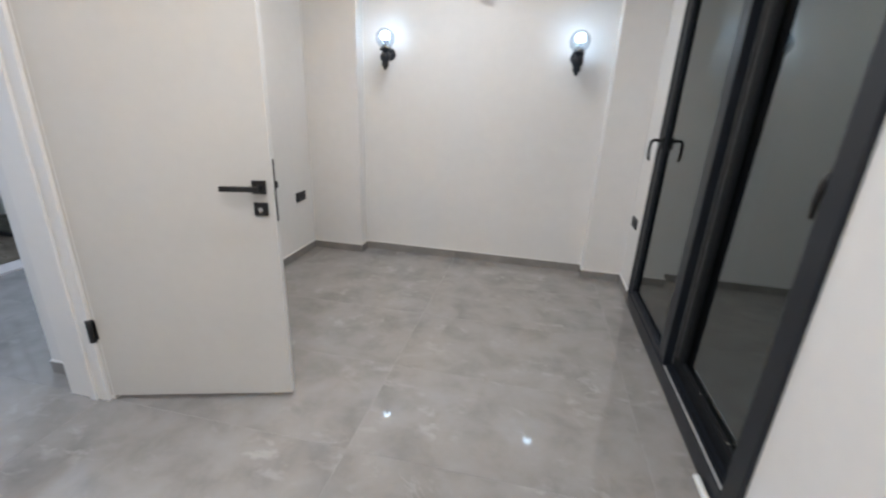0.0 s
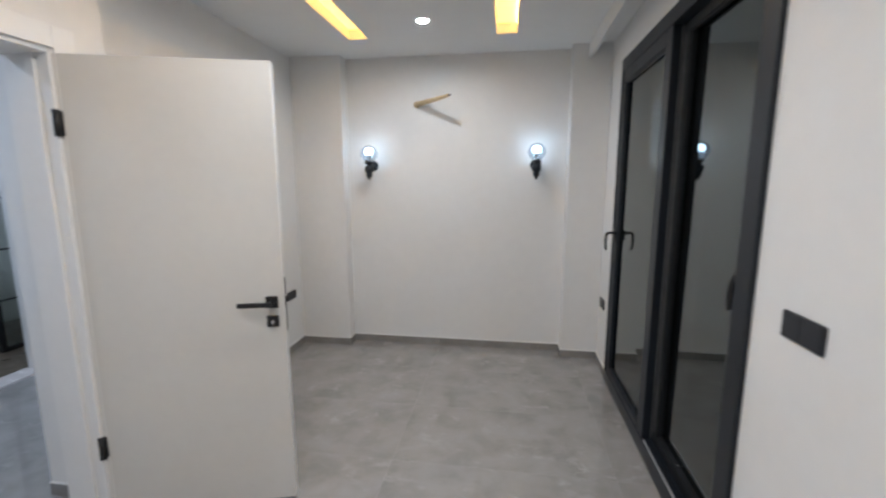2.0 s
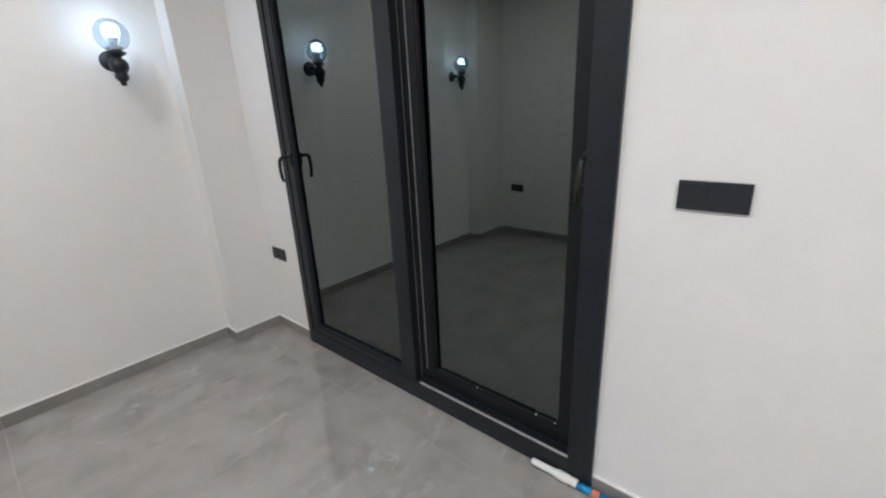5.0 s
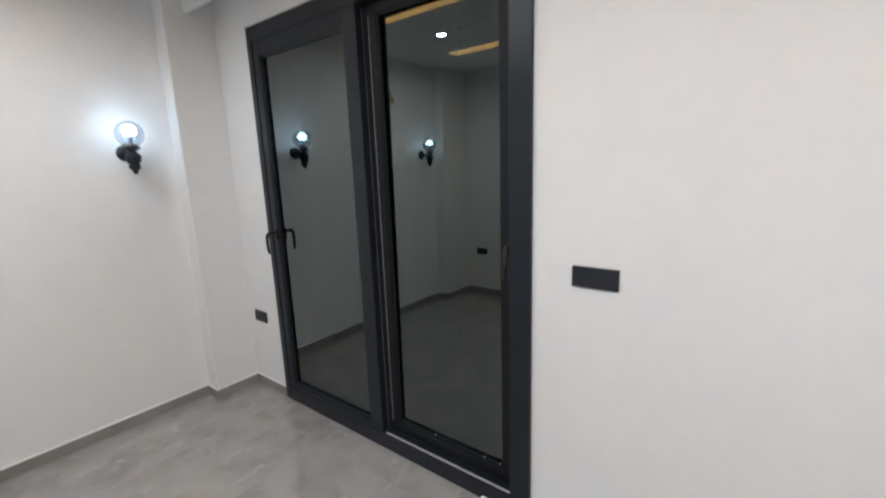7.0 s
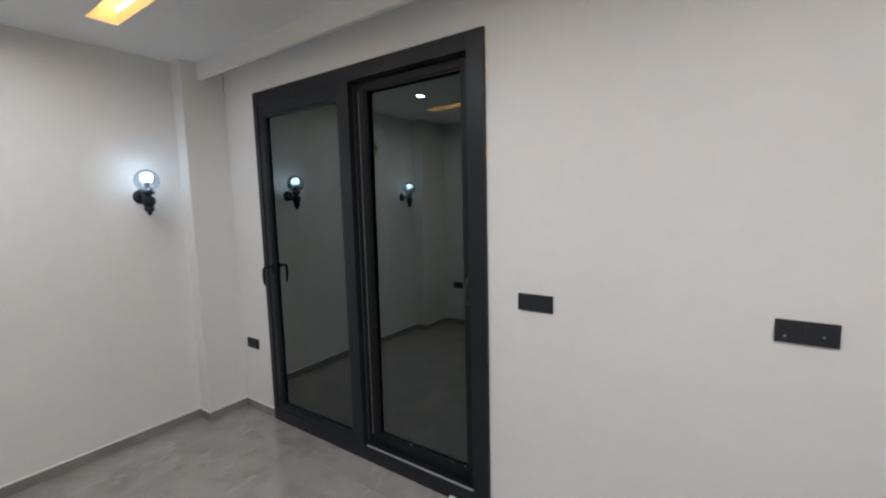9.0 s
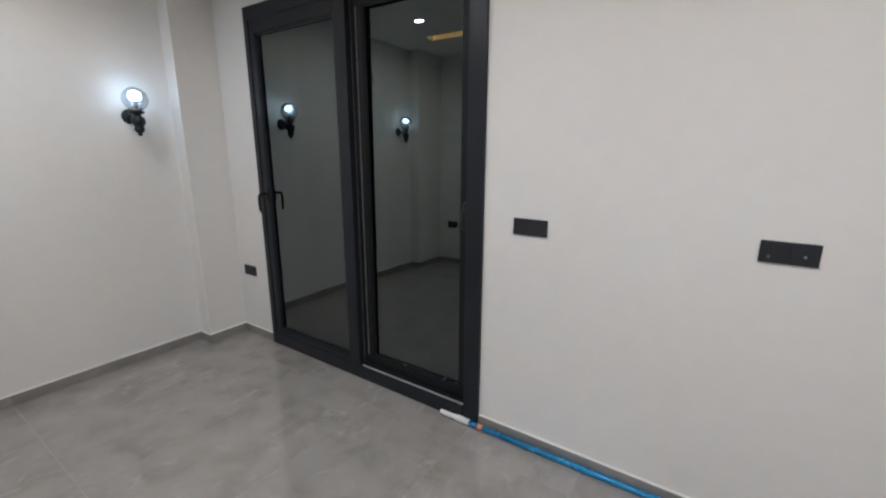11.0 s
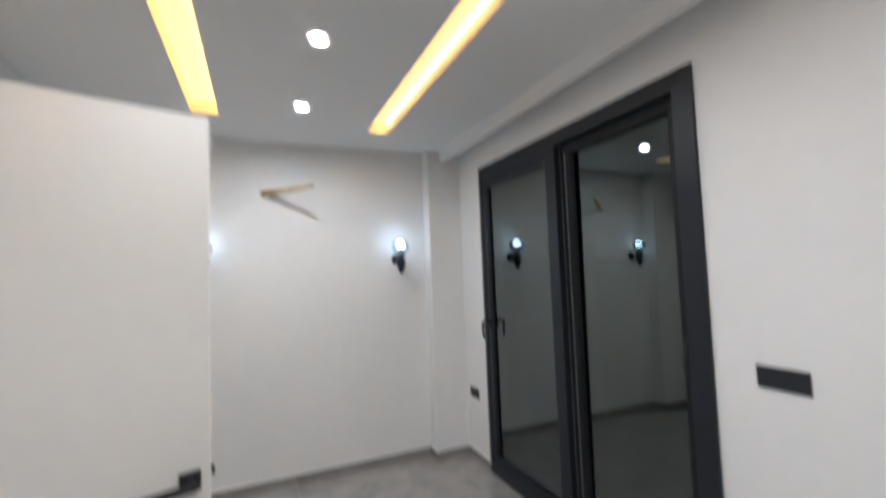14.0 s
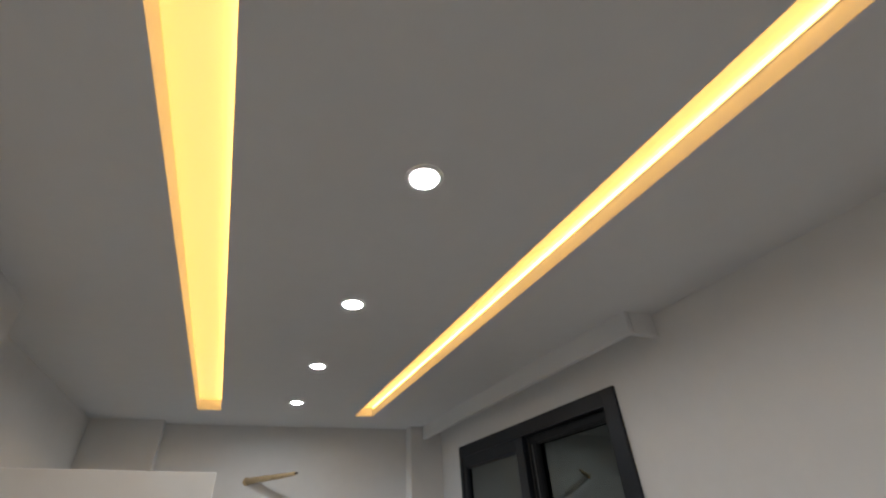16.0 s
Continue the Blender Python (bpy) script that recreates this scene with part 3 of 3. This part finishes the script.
# ---- switch and socket plates ----
def wall_plate(m, label, category, kind, w=0.166, h=0.078):
    """Local frame: x along the wall, z up, the room towards -y."""
    p = thing(category.replace(" ", "_"), label, category, "black electrical plates", m)
    part("surround", boxes((-w / 2, -0.009, -h / 2, w / 2, 0, h / 2), bevel=0.0025), PLATE, p)
    for i, c in enumerate((-w / 4 + 0.002, w / 4 - 0.002)):
        g = w / 2 - 0.012
        if kind == "switch":
            part("rocker", boxes((c - g / 2, -0.0110, -0.031, c + g / 2, -0.0092, 0.031), bevel=0.0008), PLATE, p)
        else:
            ins = part("insert", boxes((c - g / 2, -0.0112, -0.029, c + g / 2, -0.0092, 0.029), bevel=0.001), PLATE, p)
            if kind == "socket":
                well = lathe([(0.0, -0.004), (0.017, -0.004), (0.0195, 0.001), (0.0215, 0.0015), (0.0215, 0.0)], 24)
                bmesh.ops.transform(well, matrix=pose(c, -0.0113, 0, 90, 0, 0), verts=well.verts)
                part("outlet", well, BLACK, ins)
            else:
                jack = lathe([(0.0, 0.006), (0.0042, 0.006), (0.0045, 0.0), (0.0, 0.0)], 14)
                bmesh.ops.transform(jack, matrix=pose(c + (0.004 if i else -0.016), -0.0113, -0.006 if i else -0.016, 90, 0, 0), verts=jack.verts)
                part("aerial_jack", jack, JACK_METAL, ins, "small dull metal jack")
    return p


wall_plate(pose(EAST, 1.545, 1.150, 0, 0, -90), "double black switch plate beside the sliding door", "light switch", "switch")
wall_plate(pose(EAST, 0.603, 1.161, 0, 0, -90), "double black plate with two small metal jacks", "wall outlet", "jack")
wall_plate(pose(EAST, 3.894, 0.548, 0, 0, -90), "double black socket low on the window wall", "wall socket", "socket", 0.15)
wall_plate(pose(WEST, 3.836, 0.528, 0, 0, 90), "double black socket low on the side wall", "wall socket", "socket", 0.15)

# ---- pole on the floor along the skirting ----
pole = thing("cleaning_pole", "blue metal mop pole, white plastic end, lying along the skirting", "pole", m=pose(0.962, 2.022, 0.0172, 0, 0, -90 + 0.6))
part("white_end", tube([(x, 0, 0.0026) for x in (0, 0.003, 0.090, 0.098, 0.112, 0.116, 0.150, 0.153, 0.190)], [0.0115, 0.0140, 0.0140, 0.0150, 0.0186, 0.0190, 0.0190, 0.0166, 0.0166], 16), WHITE_PLASTIC, pole, "white plastic hanging end with a wider collar")
part("tube", tube([(0.1905, 0, -0.001), (0.245, 0, -0.001)], 0.0150, 16), BLUE, pole, "metallic blue tube")
part("sticker", tube([(0.2452, 0, -0.001), (0.275, 0, -0.001)], 0.0153, 16), ORANGE, pole, "orange and pink label band")
part("tube", tube([(0.2752, 0, -0.001), (1.46, 0, -0.001)], 0.0150, 16), BLUE, pole, "metallic blue tube")
part("end_cap", tube([(1.4602, 0, -0.001), (1.50, 0, -0.001)], 0.0157, 16), WHITE_PLASTIC, pole)

# ---- bits of plaster left on the bottom rail of the rear sash ----
crumb = random.Random(4)
for k, (cy, size) in enumerate(((2.36, 0.0035), (2.06, 0.0035), (1.975, 0.0028))):
    bm = bmesh.new()
    bmesh.ops.create_icosphere(bm, subdivisions=1, radius=size)
    for v in bm.verts:
        v.co = Vector((v.co.x * crumb.uniform(0.7, 1.2), v.co.y * crumb.uniform(0.8, 1.9), max(v.co.z * 0.6, -size * 0.3)))
    c = new("plaster_crumb", mesh_of("plaster_crumb", bm, CAULK))
    tagged(c, "small white plaster crumb on the sash rail", "plaster crumb", "plaster crumbs")
    c.location = (FX + 0.072, cy, 0.1675 + size * 0.3)

# ---- bathroom seen through the doorway ----
shower = thing("shower_enclosure", "black framed gridded glass shower enclosure", "shower", m=pose(-4.39, 3.39, 0))
for x in (0.0, -0.70):
    part("post", boxes((x - 0.02, -0.02, 0, x + 0.02, 0.02, 1.90), bevel=0.002), BLACK, shower)
part("top_rail", boxes((-0.679, -0.022, 1.86, -0.021, 0.022, 1.905), bevel=0.002), BLACK, shower)
part("bottom_rail", boxes((-0.679, -0.02, 0, -0.021, 0.02, 0.04), bevel=0.002), BLACK, shower)
part("side_rail", boxes((-0.018, 0.021, 1.86, 0.018, 0.83, 1.90)), BLACK, shower)
part("side_rail", boxes((-0.018, 0.021, 0.0, 0.018, 0.83, 0.04)), BLACK, shower)
for z in (0.48, 0.95, 1.42):
    part("glazing_bar", boxes((-0.679, -0.008, z - 0.008, -0.021, 0.008, z + 0.008)), BLACK, shower)
    part("glazing_bar", boxes((-0.008, 0.021, z - 0.008, 0.008, 0.83, z + 0.008)), BLACK, shower)
for x in (-0.40, -0.46):
    part("glazing_bar", boxes((x - 0.007, -0.0095, 0.041, x + 0.007, 0.0095, 1.859)), BLACK, shower)
part("pane", boxes((-0.679, -0.003, 0.041, -0.021, 0.003, 1.859)), SHOWER_GLASS, shower, "clear shower glass")
part("pane", boxes((-0.003, 0.021, 0.041, 0.003, 0.83, 1.859)), SHOWER_GLASS, shower, "clear shower glass")
ring = lathe([(0.045, -0.008), (0.053, 0.0), (0.045, 0.008), (0.037, 0.0)], 24, True)
bmesh.ops.transform(ring, matrix=pose(-0.05, -0.034, 0.95, 90, 0, 0), verts=ring.verts)
part("ring_handle", ring, BLACK, shower)

toilet = thing("toilet", "cream floor-standing ceramic toilet with closed lid", "toilet", m=pose(-4.60, 2.28, 0))
bm = bmesh.new()
rows = []
for z, ln, w in ((0.0, 0.90, 0.15), (0.02, 0.89, 0.145), (0.24, 0.88, 0.14), (0.32, 0.91, 0.155), (0.385, 0.97, 0.185), (0.40, 0.99, 0.195), (0.43, 0.995, 0.198), (0.435, 0.99, 0.195)):
    row = [bm.verts.new((-w, 0.0, z))]
    for i in range(13):
        a = math.pi * (1 - i / 12)
        row.append(bm.verts.new((w * math.cos(a), ln - w * 1.3 + w * 1.3 * math.sin(a), z)))
    row.append(bm.verts.new((w, 0.0, z)))
    rows.append(row)
for a, b in zip(rows, rows[1:]):
    for i in range(len(a) - 1):
        bm.faces.new((a[i], a[i + 1], b[i + 1], b[i])).smooth = True
    bm.faces.new((a[-1], a[0], b[0], b[-1]))
bm.faces.new(rows[0])
bm.faces.new(rows[-1][::-1])
bmesh.ops.recalc_face_normals(bm, faces=bm.faces)
part("bowl", bm, CREAM, toilet)
lid = lathe([(0, 0.0), (0.183, 0.0), (0.186, 0.006), (0.183, 0.018), (0.15, 0.024), (0, 0.026)], 28)
bmesh.ops.transform(lid, matrix=pose(0, 0.735, 0.4365) @ Matrix.Diagonal((1.0, 1.33, 1.0, 1.0)), verts=lid.verts)
part("seat_lid", lid, CREAM, toilet, "cream plastic lid")

# ---- floor of large tiles: bed below, each tile a piece of its own ----
floor = piece("floor", boxes((BATH - 0.02, -1.1, -0.12, -1.60, 5.0, -0.0005), (-1.60, SOUTH, -0.12, EAST + 0.15, NORTH, -0.0005)), GROUT, "polished grey marble-look porcelain tile floor", "floor")
TX, TY, JOINT = 1.215, 0.605, 0.0016
tile_meshes = {}


def lay(x0, x1, y0, y1):
    key = (round(x1 - x0, 3), round(y1 - y0, 3))
    if key not in tile_meshes:
        tile_meshes[key] = mesh_of("tile", boxes((0, 0, -0.0035, x1 - x0, y1 - y0, 0.0)), TILE)
    t = new("tile", tile_meshes[key])
    t.parent, t.location = floor, (x0, y0, 0)


for i in range(-3, 2):
    for j in range(-8, 7):
        x0, x1 = -0.42 + TX * i + JOINT / 2, -0.42 + TX * (i + 1) - JOINT / 2
        y0, y1 = 1.82 + TY * j + JOINT / 2, 1.82 + TY * (j + 1) - JOINT / 2
        x0, x1, y0, y1 = max(x0, BATH), min(x1, EAST), max(y0, SOUTH), min(y1, NORTH)
        if x1 - x0 > 0.02 and y1 - y0 > 0.02 and not (x1 < -1.8 and y1 < -1.0):
            lay(x0, x1, y0, y1)
